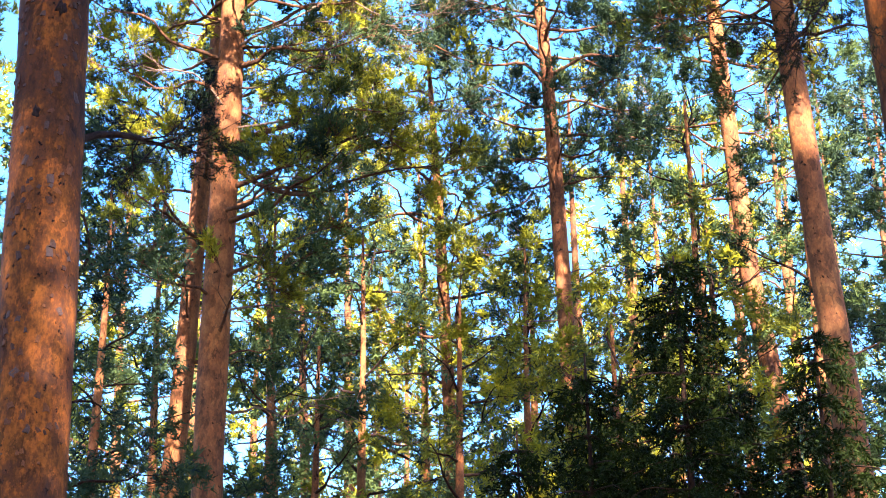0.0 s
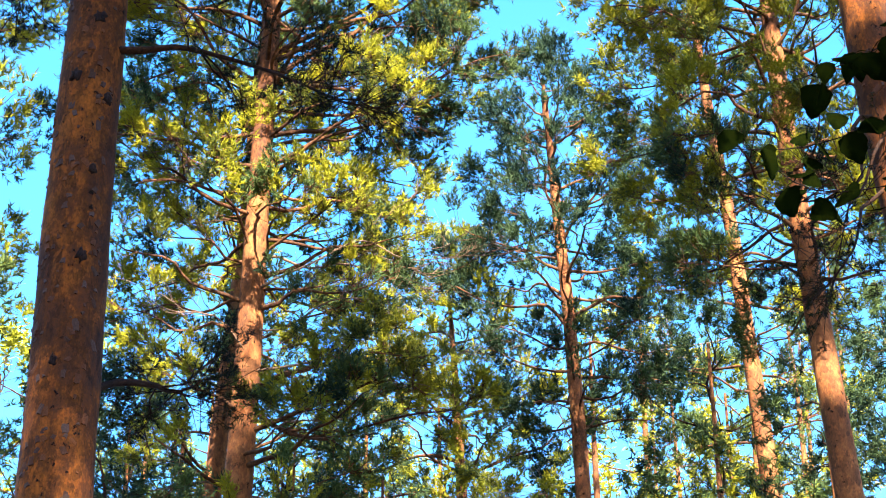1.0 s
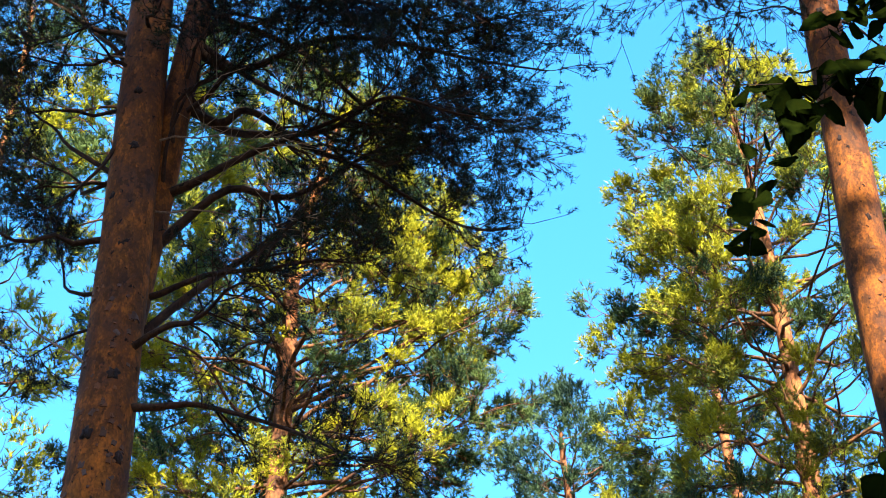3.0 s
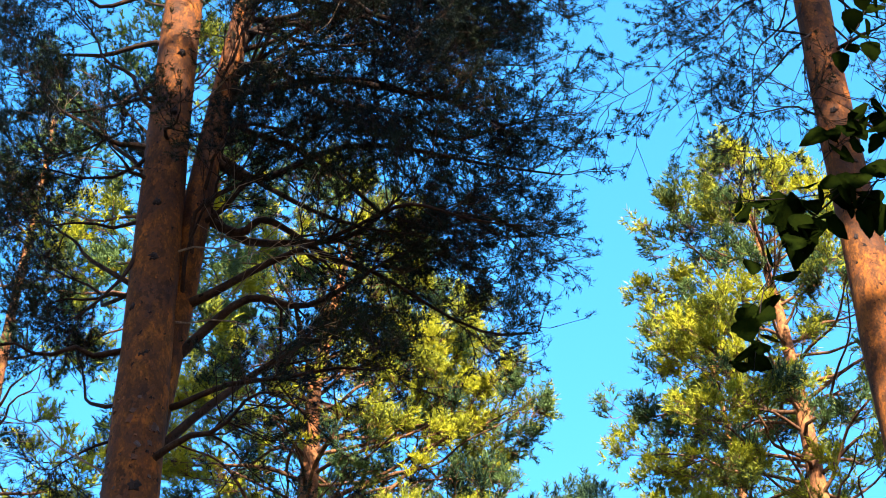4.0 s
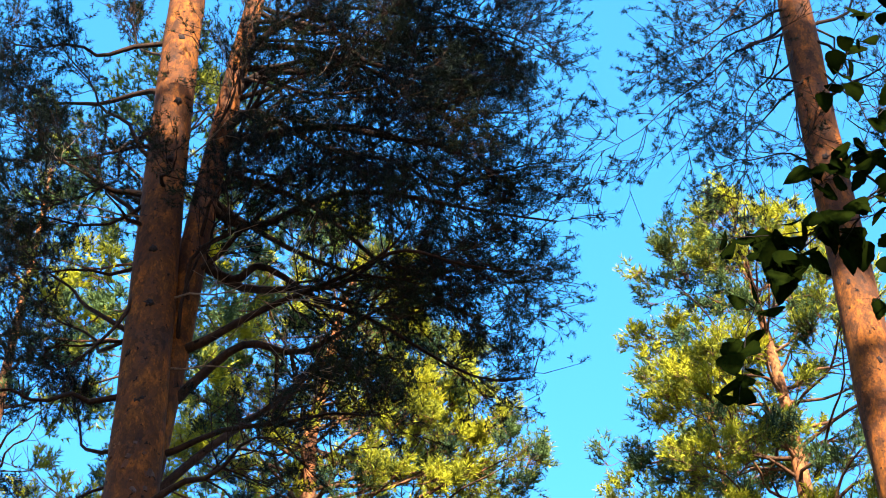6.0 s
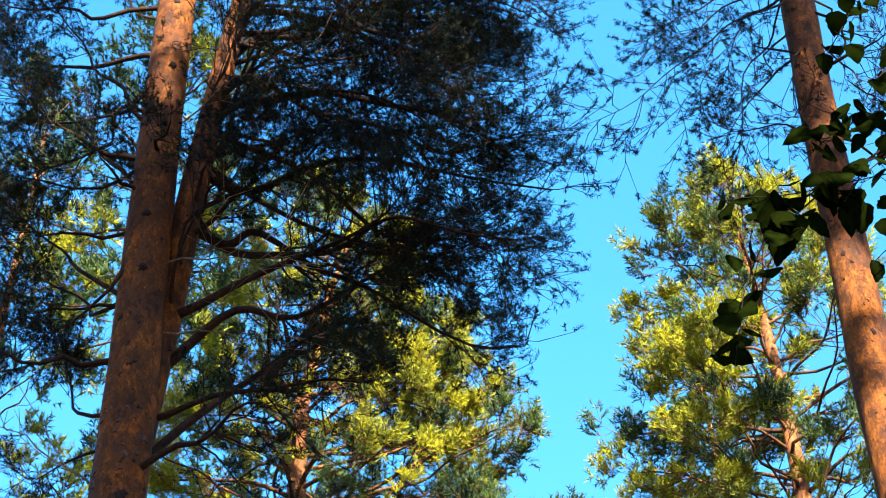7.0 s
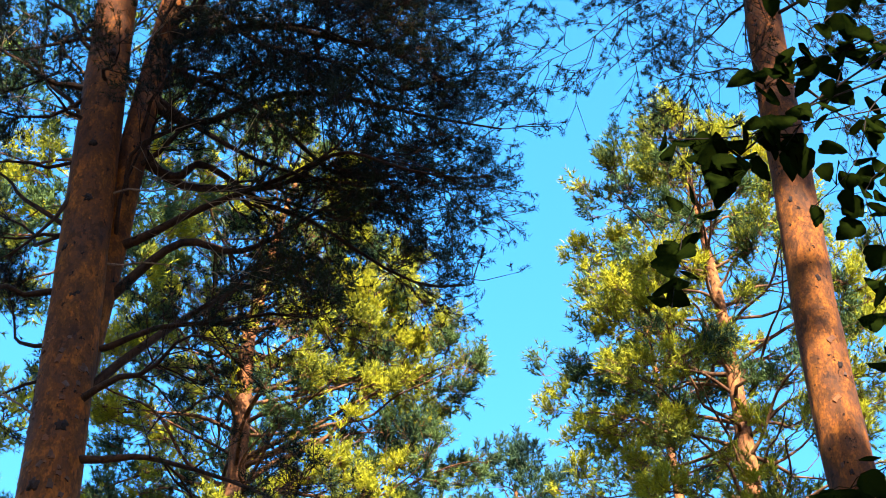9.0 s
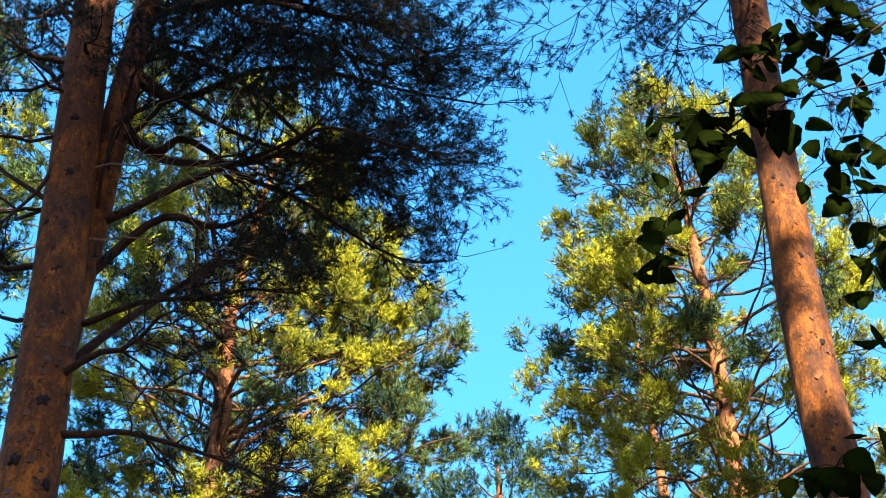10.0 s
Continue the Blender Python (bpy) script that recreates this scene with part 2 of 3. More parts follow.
def trunk_pile(stem, sides=20, step=0.16):
    pile = Pile()
    z = np.arange(stem.z[0], stem.z[-1], step)
    path = np.array([stem.at(h) for h in z])
    path[:, :2] += np.array([[noise.noise((h * 0.35, stem.x[0], 3)), noise.noise((h * 0.35, 9, stem.y[0]))] for h in z]) * 0.04
    a = np.arange(sides) * 2 * np.pi / sides
    bumps = np.array([[noise.noise((math.cos(b) * 2.2 + stem.x[0], math.sin(b) * 2.2, h * 2.4)) for b in a] for h in z])
    r = np.array([stem.thick(h) / 2 for h in z])[:, None] * (1 + 0.05 * bumps)
    pile.tube(path, r, sides)
    return pile


def trunk_spot(stem, h, b):
    """A place on the bark at height h, b round the trunk, and the way out from it."""
    c = stem.at(h)
    c[:2] += np.array([noise.noise((h * 0.35, stem.x[0], 3)), noise.noise((h * 0.35, 9, stem.y[0]))]) * 0.04
    bump = noise.noise((math.cos(b) * 2.2 + stem.x[0], math.sin(b) * 2.2, h * 2.4))
    out = math.cos(b) * np.array([-0.95, 0.31, 0.0]) + math.sin(b) * np.array([-0.31, -0.95, 0.0])
    return c + out * stem.thick(h) / 2 * (1 + 0.05 * bump), out


def flake_mesh(seed):
    """A small scale of bark: an uneven plate whose lower edge stands off."""
    rng = np.random.default_rng(seed)
    us, vs = np.linspace(-1, 1, 4), np.linspace(-1, 1, 4)
    top = np.array([[u * rng.uniform(0.75, 1.15), v * rng.uniform(0.8, 1.2), (0.35 - 0.4 * v) + rng.normal(0, 0.12) - 0.35 * u * u] for v in vs for u in us])
    low = top.copy()
    low[:, 2] = -1.6
    pile = Pile()
    pile.verts.append(np.concatenate([top, low]))
    q = np.array([[4 * r + c, 4 * r + c + 1, 4 * r + c + 5, 4 * r + c + 4] for r in range(3) for c in range(3)])
    rim = [0, 1, 2, 3, 7, 11, 15, 14, 13, 12, 8, 4]
    skirt = np.array([[rim[k], rim[k - 1], rim[k - 1] + 16, rim[k] + 16] for k in range(12)])
    pile.faces.append(np.concatenate([q, skirt]))
    return pile.mesh("bark_flake", FLAKE, False)


FLAKES = [flake_mesh(k) for k in range(7)]


def knot_pile(rng, p, out, size):
    """A scar where a branch has broken off: an uneven low rim round a sunken middle."""
    pile = Pile()
    p, out = np.asarray(p, float), unit(np.asarray(out, float))
    steps = np.array([-0.8, 0.0, 0.10, 0.08, 0.02]) * size
    rim = np.array([1.2, 1.0, 0.7, 0.45, 0.02])[:, None] * (size * rng.uniform(0.5, 1.2, 13))[None, :]
    pile.tube([p + out * q for q in steps], rim, 13)
    v = pile.verts[0]
    v[:, 2] = p[2] + (v[:, 2] - p[2]) * rng.uniform(1.1, 1.7)
    return pile


def dome(f):
    """Crown's half width from its foot (0) to its top (1)."""
    return (1 - f ** 2.9) ** 0.65 * (0.5 + 0.5 * min(1.0, f * 2.6))


def spire(f):
    """The same for a crown that narrows evenly from its middle to a rounded tip."""
    return float(np.interp(f, (0, 0.3, 0.58, 0.75, 0.9, 1.0), (0.7, 0.95, 1.0, 0.74, 0.45, 0.12)))


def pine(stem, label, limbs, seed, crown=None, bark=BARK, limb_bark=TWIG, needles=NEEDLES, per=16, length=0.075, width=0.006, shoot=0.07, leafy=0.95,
         side_stem=None, sides=20, dense=1.0, fine=True, twig=0.26, knots=(), bare=0.35, lift=0.5, dead=(), tufts=3, flakes=None, outline=dome, clump=0.0, splay=(32, 95), coarse=None):
    """A pine: limbs are (root height, tip x, y, z, radius); crown adds more of them at random:
    (foot, top, half width, count, main direction and spread in degrees); knots are (height, offset to the side, size); coarse gives the height above which boughs carry
    needles of another (number, length, width)."""
    rng = np.random.default_rng(seed)
    tree = new("pine_tree")
    tagged(tree, label, "pine tree", "pines of the wood")
    shift = stem.at(stem.z[0])
    tree.location = shift
    made = []

    def put(name, pile, mat, parent, smooth=True, text=""):
        pile.verts = [v - shift for v in pile.verts]
        return part(name, pile, mat, parent, text, smooth)

    trunk = put("trunk", trunk_pile(stem, sides), bark, tree)
    if side_stem:
        put("fork", trunk_pile(side_stem, sides), bark, tree)
    for z, dx, size in knots:
        c, r = stem.at(z), stem.thick(z) / 2
        dx = max(-0.85, min(0.85, dx / r)) * r
        out = np.array([dx, -math.sqrt(r * r - dx * dx), 0.0])
        put("knot", knot_pile(rng, c + out, out + UP * 0.02, size), SCAR, trunk, True, "dark scar of a lost branch")
    if flakes:
        count, low, high = flakes
        for _ in range(count):
            h, b = rng.uniform(low, high), radians(rng.uniform(12, 168))
            c, out = trunk_spot(stem, h, b)
            at = Vector(c - shift)
            way = Vector(out).to_track_quat("Z", "Y").to_matrix().to_4x4()
            flake = new("bark_flake", FLAKES[rng.integers(len(FLAKES))])
            flake.parent = trunk
            wide = rng.uniform(0.007, 0.020)
            flake.matrix_basis = Matrix.Translation(at) @ way @ Matrix.Rotation(rng.normal(0, 0.35), 4, "Z") @ Matrix.Diagonal((wide, wide * rng.uniform(0.9, 2.0), rng.uniform(0.005, 0.012), 1))
    for z, x, y, h, r in dead:
        wood = Pile()
        root, tip = stem.at(z), np.array([x, y, h])
        grow(rng, wood, root, tip, r, 0.05 * np.linalg.norm(tip - root), 0.0, twig * 1.3, 6, 0.5, True, 0.25, 0.0)
        put("dead_branch", wood, DEAD, tree, True, "bare grey dead branch")
    plan = []
    for z, x, y, h, r, *bow in limbs:
        host = side_stem if side_stem and x > stem.x[0] and z > side_stem.z[0] + 0.3 else stem
        plan.append((host, z, x, y, h, r, *bow))
    if crown:
        low, high, reach, count, turn, spread = crown
        for i in range(count):
            f = (i + rng.uniform(0, 1)) / count
            z = low + (high - low) * f
            r = max(0.3, reach * outline(f) * rng.uniform(0.62, 1.05))
            wide = spread if f < 0.5 else spread + (180 - spread) * min(1.0, (f - 0.5) * 5)
            a = radians(turn) + (i * 2.4 + rng.uniform(-0.5, 0.5) + math.pi) % (2 * math.pi) * wide / 180 - math.pi * wide / 180
            rise = r * (-0.05 + 0.40 * f + rng.normal(0, 0.15))
            foot = max(z - 0.15 * r, low - 0.5)
            root = stem.at(foot)
            plan.append((stem, foot, root[0] + r * math.cos(a), root[1] + r * math.sin(a), z + rise, 0.011 + 0.008 * r, rng.uniform(-0.03, 0.06) * r, bare * (1 - 0.7 * f)))
        top = stem.at(stem.z[-1])
        plan.append((stem, stem.z[-1] - 0.9, top[0], top[1], top[2] + 0.3, 0.02))
    for host, z, x, y, h, r, *bow in plan:
        wood, green = Pile(), Pile()
        root, tip = host.at(z), np.array([x, y, h])
        out = unit((tip - root) * np.array([1, 1, 0]))
        span = np.linalg.norm(tip - root)
        spots, ways = grow(rng, wood, root + out * host.thick(z) * 0.3, tip, r, bow[0] if bow else rng.uniform(-0.03, 0.06) * span, leafy, twig, 6, dense, fine, bow[1] if len(bow) > 1 else bare, lift, tufts, clump)
        branch = put("branch", wood, limb_bark, tree)
        kind = coarse[1:] if coarse and h > coarse[0] else (per, length, width)
        shoots_mesh(green, rng, spots, ways, *kind, shoot, splay)
        put("needles", green, needles[rng.integers(len(needles))] if isinstance(needles, tuple) else needles, branch, False)
    return tree


# ---------------------------------------------------------------- ground
def ground():
    pile = Pile()
    edges = np.concatenate([-np.geomspace(60, 2500, 9)[::-1], np.linspace(-50, 50, 51), np.geomspace(60, 2500, 9)])
    gx, gy = np.meshgrid(edges, edges, indexing="ij")
    gz = np.array([[noise.noise((x * 0.2, y * 0.2, 1)) * 0.12 for y in edges] for x in edges]) - 0.06
    n = len(edges)
    pile.verts.append(np.stack([gx, gy, gz], -1).reshape(-1, 3))
    i = (np.arange(n - 1)[:, None] * n + np.arange(n - 1)[None, :]).ravel()
    pile.faces.append(np.stack([i, i + n, i + n + 1, i + 1], -1))
    ob = new("ground", pile.mesh("ground", LITTER))
    tagged(ob, "brown forest floor of needle litter and moss", "ground", kind="structure")


ground()

# ---------------------------------------------------------------- near pines
A_LIMBS = [
    (11.2, -0.44, 9.00, 11.86, 0.032), (10.7, -0.24, 9.80, 11.95, 0.032), (10.2, -0.61, 9.20, 10.20, 0.022), (9.7, -0.93, 10.20, 11.59, 0.030),
    (13.5, 0.10, 9.30, 12.66, 0.035), (12.7, 0.58, 9.60, 12.39, 0.035), (12.2, 0.30, 9.00, 11.23, 0.030), (12.1, 0.28, 9.70, 10.92, 0.032),
    (14.1, 0.48, 9.70, 14.59, 0.030), (14.5, -0.09, 8.80, 13.04, 0.030), (14.7, 0.40, 10.20, 14.42, 0.030),
]
# long sparse boughs on the open side
A_LEFT = [
    (12.6, -3.3, 9.1, 12.2, 0.02), (11.9, -3.2, 9.3, 11.8, 0.018), (13.2, -3.2, 9.2, 12.9, 0.02), (11.2, -3.1, 9.5, 11.2, 0.018),
    (12.6, -3.37, 9, 13.09, 0.028), (13.9, -3.84, 9.8, 14.65, 0.028), (14.5, -3.69, 9.2, 14.45, 0.025), (11.7, -2.88, 9.2, 10.64, 0.022),
    (10.6, -3.36, 9, 10.43, 0.025), (11.2, -3.54, 10, 12.58, 0.02), (10, -2.97, 9.9, 10.08, 0.015), (13.4, -2.9, 8.8, 12, 0.018),
    (13, -3.23, 9.2, 14.41, 0.022), (12.2, -3.35, 9.4, 13.66, 0.022), (11.2, -3.32, 9.4, 12.22, 0.02), (14.2, -2.79, 9.6, 15.24, 0.02),
    (10.2, -2.9, 9.7, 11.13, 0.018), (12.2, -2.68, 9, 12.52, 0.02),
]
# shorter boughs in the middle of the crown
A_MIDDLE = [
    (15, -0.6, 9, 14.06, 0.025), (14.3, -0.82, 8.8, 12.33, 0.02), (13.2, 0.44, 10.2, 12.37, 0.03), (13, -1.74, 9, 14.29, 0.018),
    (12.3, -1.43, 8.8, 13.02, 0.018), (13.2, -1.14, 8.9, 14.19, 0.02), (13.4, -0.93, 9.7, 14.32, 0.022), (13.7, -0.64, 9.3, 14.49, 0.022),
    (11.6, -1.18, 8.9, 12.61, 0.02), (12, -0.53, 9, 12.75, 0.024), (14, -0.1, 9.5, 14.44, 0.026), (11.2, -1.52, 8.9, 12.19, 0.018),
    (14.3, -0.92, 9.3, 15.31, 0.024), (14.2, -1.55, 9.1, 15.07, 0.02), (12.9, -1.3, 10, 13.6, 0.02), (12.6, -2.11, 8.9, 12.51, 0.02),
    (12.2, -1.71, 8.9, 12.02, 0.02), (12, -2.55, 9.9, 13.14, 0.02), (12.9, -1.69, 9.9, 13.8, 0.02), (9.2, -0.62, 9, 8.45, 0.03, 0.28),
    (9.6, -1.31, 8.8, 9.66, 0.03), (6.8, -1.6, 10.6, 7.56, 0.035),
]
A_UPPER = [
    (13.6, -1.10, 9.20, 14.00, 0.022), (14.2, -0.40, 9.10, 13.60, 0.028), (14.4, 0.25, 9.50, 13.40, 0.030), (14.9, 0.55, 9.20, 13.90, 0.030), (15.2, 0.05, 9.00, 14.30, 0.028),
    (15.5, 0.60, 9.90, 15.10, 0.030), (13.9, -0.75, 10.1, 13.20, 0.022), (13.3, -0.20, 9.00, 12.30, 0.026), (12.8, 0.10, 10.0, 11.70, 0.026), (14.8, -0.85, 9.60, 14.90, 0.022),
    (15.3, -0.30, 10.2, 15.20, 0.024), (13.8, 0.62, 9.30, 12.70, 0.030), (13.1, -0.95, 9.10, 12.60, 0.020),
]
A_KNOTS = [
    (7.6, 0.08, 0.035), (8.2, 0.10, 0.032), (8.9, -0.06, 0.04), (9.35, 0.06, 0.05), (9.75, 0.13, 0.04), (10.45, 0.02, 0.042), (11.35, 0.02, 0.042),
    (11.9, 0.0, 0.035), (12.9, 0.05, 0.03), (14.4, 0.03, 0.032), (6.9, -0.03, 0.03), (8.75, 0.14, 0.036), (10.9, -0.09, 0.03), (13.6, 0.06, 0.03),
]
stem_a = Stem([(0, -2.1, 9.4, 0.50), (1, -2.11, 9.4, 0.44), (5, -2.16, 9.4, 0.42), (8, -2.22, 9.4, 0.39), (10.5, -2.25, 9.4, 0.34), (15, -2.32, 9.4, 0.29), (24, -2.4, 9.5, 0.06)])
fork_a = Stem([(9.7, -2.22, 9.5, 0.23), (11.2, -2.13, 9.6, 0.23), (12.2, -2.06, 9.6, 0.22), (13.3, -1.97, 9.6, 0.19), (14.7, -1.85, 9.6, 0.17), (19, -1.5, 9.6, 0.04)])
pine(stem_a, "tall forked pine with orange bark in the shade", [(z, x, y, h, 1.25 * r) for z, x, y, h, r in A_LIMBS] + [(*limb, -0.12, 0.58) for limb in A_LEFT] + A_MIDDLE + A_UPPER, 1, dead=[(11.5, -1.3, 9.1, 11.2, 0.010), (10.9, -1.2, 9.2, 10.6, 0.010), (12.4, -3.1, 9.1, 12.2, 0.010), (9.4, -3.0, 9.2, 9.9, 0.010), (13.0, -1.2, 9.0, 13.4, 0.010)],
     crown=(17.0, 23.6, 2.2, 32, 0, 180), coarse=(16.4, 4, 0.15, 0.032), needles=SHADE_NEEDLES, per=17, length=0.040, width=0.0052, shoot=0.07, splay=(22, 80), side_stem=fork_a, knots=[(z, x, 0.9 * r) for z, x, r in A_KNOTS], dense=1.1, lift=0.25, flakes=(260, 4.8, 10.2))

R_LIMBS = [
    (15.1, 0.86, 9.60, 13.10, 0.012, -0.22), (14.4, 2.01, 10.30, 13.50, 0.012), (15.7, 1.51, 9.80, 14.51, 0.015), (13.4, 2.04, 10.20, 13.79, 0.012),
    (15.3, 2.08, 10.60, 13.45, 0.012), (14.1, 3.38, 9.50, 14.10, 0.020), (13.4, 3.47, 10.30, 13.18, 0.020), (15.0, 3.72, 10.50, 16.44, 0.020),
    (9.0, 1.85, 9.30, 7.72, 0.016), (8.9, 2.18, 9.60, 7.72, 0.016), (8.5, 1.94, 9.40, 7.30, 0.016),
]
R_UPPER = [
    (14.8, 2.20, 9.60, 13.5, 0.014), (15.2, 1.90, 9.80, 13.7, 0.014), (14.6, 2.35, 9.50, 13.0, 0.012), (14.9, 3.20, 9.60, 13.6, 0.014), (15.3, 3.50, 9.90, 14.0, 0.014),
    (14.5, 3.15, 9.70, 13.1, 0.012), (15.4, 1.50, 9.70, 14.1, 0.014), (15.6, 2.30, 9.50, 14.3, 0.014),
]
R_KNOTS = [(9.4, -0.05, 0.035), (10.3, 0.04, 0.03), (11.1, 0.02, 0.035), (11.9, -0.07, 0.03), (12.7, 0.05, 0.03), (13.3, -0.04, 0.04), (14.2, 0.03, 0.03)]
stem_r = Stem([(0, 3.02, 10, 0.44), (1, 2.99, 10, 0.38), (7.5, 2.81, 10, 0.335), (9, 2.74, 10, 0.33), (11, 2.70, 10, 0.31), (15.3, 2.77, 10, 0.28), (19.5, 2.85, 10, 0.05)])
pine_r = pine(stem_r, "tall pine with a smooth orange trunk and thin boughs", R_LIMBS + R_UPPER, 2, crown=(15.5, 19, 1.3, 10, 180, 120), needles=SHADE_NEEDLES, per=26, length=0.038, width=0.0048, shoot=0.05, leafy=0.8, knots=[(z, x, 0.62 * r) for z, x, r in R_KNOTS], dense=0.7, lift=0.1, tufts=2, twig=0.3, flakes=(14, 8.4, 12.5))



def dead_stick(tree, a, b, radius):
    """A bare broken branch on a trunk."""
    rng = np.random.default_rng(8)
    pile = Pile()
    pile.tube(wiggly(rng, a, b, 0.0, 8, 0.01) - np.array(tree.location), np.linspace(radius, radius * 0.6, 8), 6)
    part("dead_branch", pile, SCAR, tree, "bare broken branch")


dead_stick(pine_r, (2.70, 9.9, 14.25), (2.28, 9.75, 14.2), 0.012)

# ---------------------------------------------------------------- pines further off
stem_e = Stem([(0, 3.55, 15, 0.36), (6.7, 3.34, 15, 0.275), (9, 3.24, 15, 0.24), (11.5, 3.12, 15, 0.205), (14.3, 3.08, 15, 0.16), (16, 3.02, 15, 0.11), (18.2, 2.9, 15, 0.03)])
SUNNY = dict(bark=BARK_SUNLIT, limb_bark=LIMB, per=11, length=0.064, width=0.0125, shoot=0.10, dense=1.0, bare=0.36, tufts=3, lift=0.6, twig=0.19, clump=1.0, splay=(16, 62))
# mixing needle copies per bough paints lit and shaded pads into the crown
pine(stem_e, "sunlit pine with a full yellow-green crown", [], 3, crown=(11.0, 18.2, 1.85, 96, 90, 175), needles=(NEEDLES, NEEDLES, NEEDLES, HALF_SHADE_NEEDLES), outline=spire, **SUNNY)
stem_b = Stem([(0, -2.35, 17, 0.40), (7.4, -2.21, 17, 0.29), (9.6, -2.18, 17, 0.284), (12.8, -2.11, 17, 0.25), (17.1, -2.07, 17, 0.17), (19, -1.75, 17, 0.09), (20.1, -1.5, 17, 0.03)])
B_LIMBS = [
    (12.0, -0.75, 16.4, 12.0, 0.03), (10.6, -0.45, 16.2, 10.75, 0.03), (11.0, -1.25, 16.0, 10.95, 0.025), (10.8, -2.75, 16.2, 10.9, 0.025),
    (12.4, -0.60, 16.8, 12.75, 0.03), (11.6, -3.30, 16.6, 11.8, 0.025), (10.2, -0.90, 15.7, 10.3, 0.03),
    (11.0, -0.35, 15.6, 10.6, 0.03), (10.9, 0.10, 16.0, 10.3, 0.03), (10.3, -1.30, 15.8, 10.2, 0.025), (10.0, -2.90, 16.0, 10.3, 0.025),
    (9.6, -1.00, 15.9, 9.6, 0.025), (9.0, -1.50, 15.8, 9.1, 0.02), (9.4, -3.00, 16.0, 9.3, 0.02),
]
# long boughs on its sunny side
B_SUNNY = [
    (14.9, 0.45, 16.7, 16.9, 0.05), (15.3, 0.70, 16.9, 16.5, 0.05), (15.2, 0.60, 16.3, 15.9, 0.045), (16.4, 0.15, 16.5, 17.5, 0.045), (17.0, -0.25, 16.8, 18.1, 0.04),
    (14.2, 0.80, 17.1, 15.2, 0.045), (15.8, 0.20, 16.0, 16.3, 0.04), (16.1, -0.15, 16.1, 16.9, 0.04), (17.6, -0.55, 16.8, 18.9, 0.035), (13.8, 0.30, 16.3, 14.7, 0.04),
]
B_DEAD = [
    (12.2, 0.25, 16.2, 12.1, 0.016), (11.3, 0.05, 16.5, 11.2, 0.016), (10.4, -0.35, 16.3, 10.8, 0.014), (11.8, -0.5, 15.9, 11.3, 0.014),
    (12.6, -0.30, 16.6, 12.1, 0.018), (9.2, -1.00, 16.3, 8.9, 0.016), (13.6, -3.30, 16.5, 13.9, 0.016), (9.9, -3.4, 16.4, 9.6, 0.014),
    (14.3, -0.9, 16.2, 14.9, 0.016), (8.3, -0.6, 16.9, 8.0, 0.016), (11.4, -3.2, 16.3, 11.9, 0.014),
]
# dark boughs among the lit ones again come from the needle colour
pine(stem_b, "pine with a broad crown half in sun", B_LIMBS + [(z, x - 0.3, y, h + 0.15, 0.7 * r) for z, x, y, h, r in B_SUNNY], 4, dead=B_DEAD, crown=(12.2, 20.0, 2.35, 92, 90, 170), needles=(NEEDLES, NEEDLES, NEEDLES, HALF_SHADE_NEEDLES), outline=spire, **SUNNY)
FAR = dict(bark=BARK_SUNLIT, limb_bark=LIMB, per=12, length=0.080, width=0.0145, shoot=0.11, lift=0.6, splay=(16, 65), twig=0.2, clump=1.0, dense=0.9, fine=False, sides=14, bare=0.3, tufts=2)
stem_b2 = Stem([(0, -3.4, 20, 0.36), (8.5, -2.98, 20, 0.25), (13.6, -2.7, 20, 0.19), (19, -2.5, 20, 0.04)])
pine(stem_b2, "slender sunlit pine behind a broader one", [], 5, needles=(HALF_SHADE_NEEDLES, BLUE_SHADE_NEEDLES), crown=(10.0, 18.8, 2.2, 34, 0, 180), **FAR)
stem_c = Stem([(0, 1.75, 22, 0.32), (10, 1.53, 22, 0.21), (13.4, 1.47, 22, 0.19), (16.6, 1.33, 22, 0.14), (19.0, 1.2, 22, 0.04)])
pine(stem_c, "slim pine with a bright orange trunk", [], 6, dead=[(12.6, 0.5, 21.6, 12.2, 0.014), (13.2, 2.6, 21.6, 13.9, 0.014), (11.4, 0.7, 21.7, 11.1, 0.012), (12.0, 2.3, 21.5, 11.8, 0.012)], crown=(13.2, 18.9, 2.0, 60, 90, 175), needles=BLUE_SHADE_NEEDLES, **FAR)
stem_c2 = Stem([(0, 0.2, 24, 0.26), (10, 0.05, 24, 0.18), (13, 0.0, 24, 0.16), (17, -0.2, 24, 0.04)])
pine(stem_c2, "small pine with reddish trunk in sun", [], 7, dead=[(10.3, 1.2, 23.6, 10.2, 0.014), (10.9, -1.2, 23.6, 11.0, 0.013), (9.6, 1.3, 23.5, 10.4, 0.02)], crown=(11.0, 17.2, 2.3, 44, 0, 180), **FAR)
stem_d = Stem([(0, 4.9, 22, 0.36), (10, 4.04, 22, 0.26), (12, 3.80, 22, 0.25), (16, 3.66, 22, 0.19), (19.6, 3.44, 22, 0.12), (22, 3.3, 22, 0.04)])
pine(stem_d, "tall pine with a pale orange upper trunk", [], 8, dead=[(12.4, 2.6, 21.6, 12.7, 0.014), (13.6, 4.8, 21.6, 13.9, 0.014), (14.6, 2.5, 21.7, 14.2, 0.014)], crown=(11.5, 21.5, 1.9, 40, 90, 140), needles=HALF_SHADE_NEEDLES, **FAR)
stem_f = Stem([(0, -5.6, 16, 0.40), (10, -5.5, 16, 0.28), (21, -5.4, 16, 0.04)])
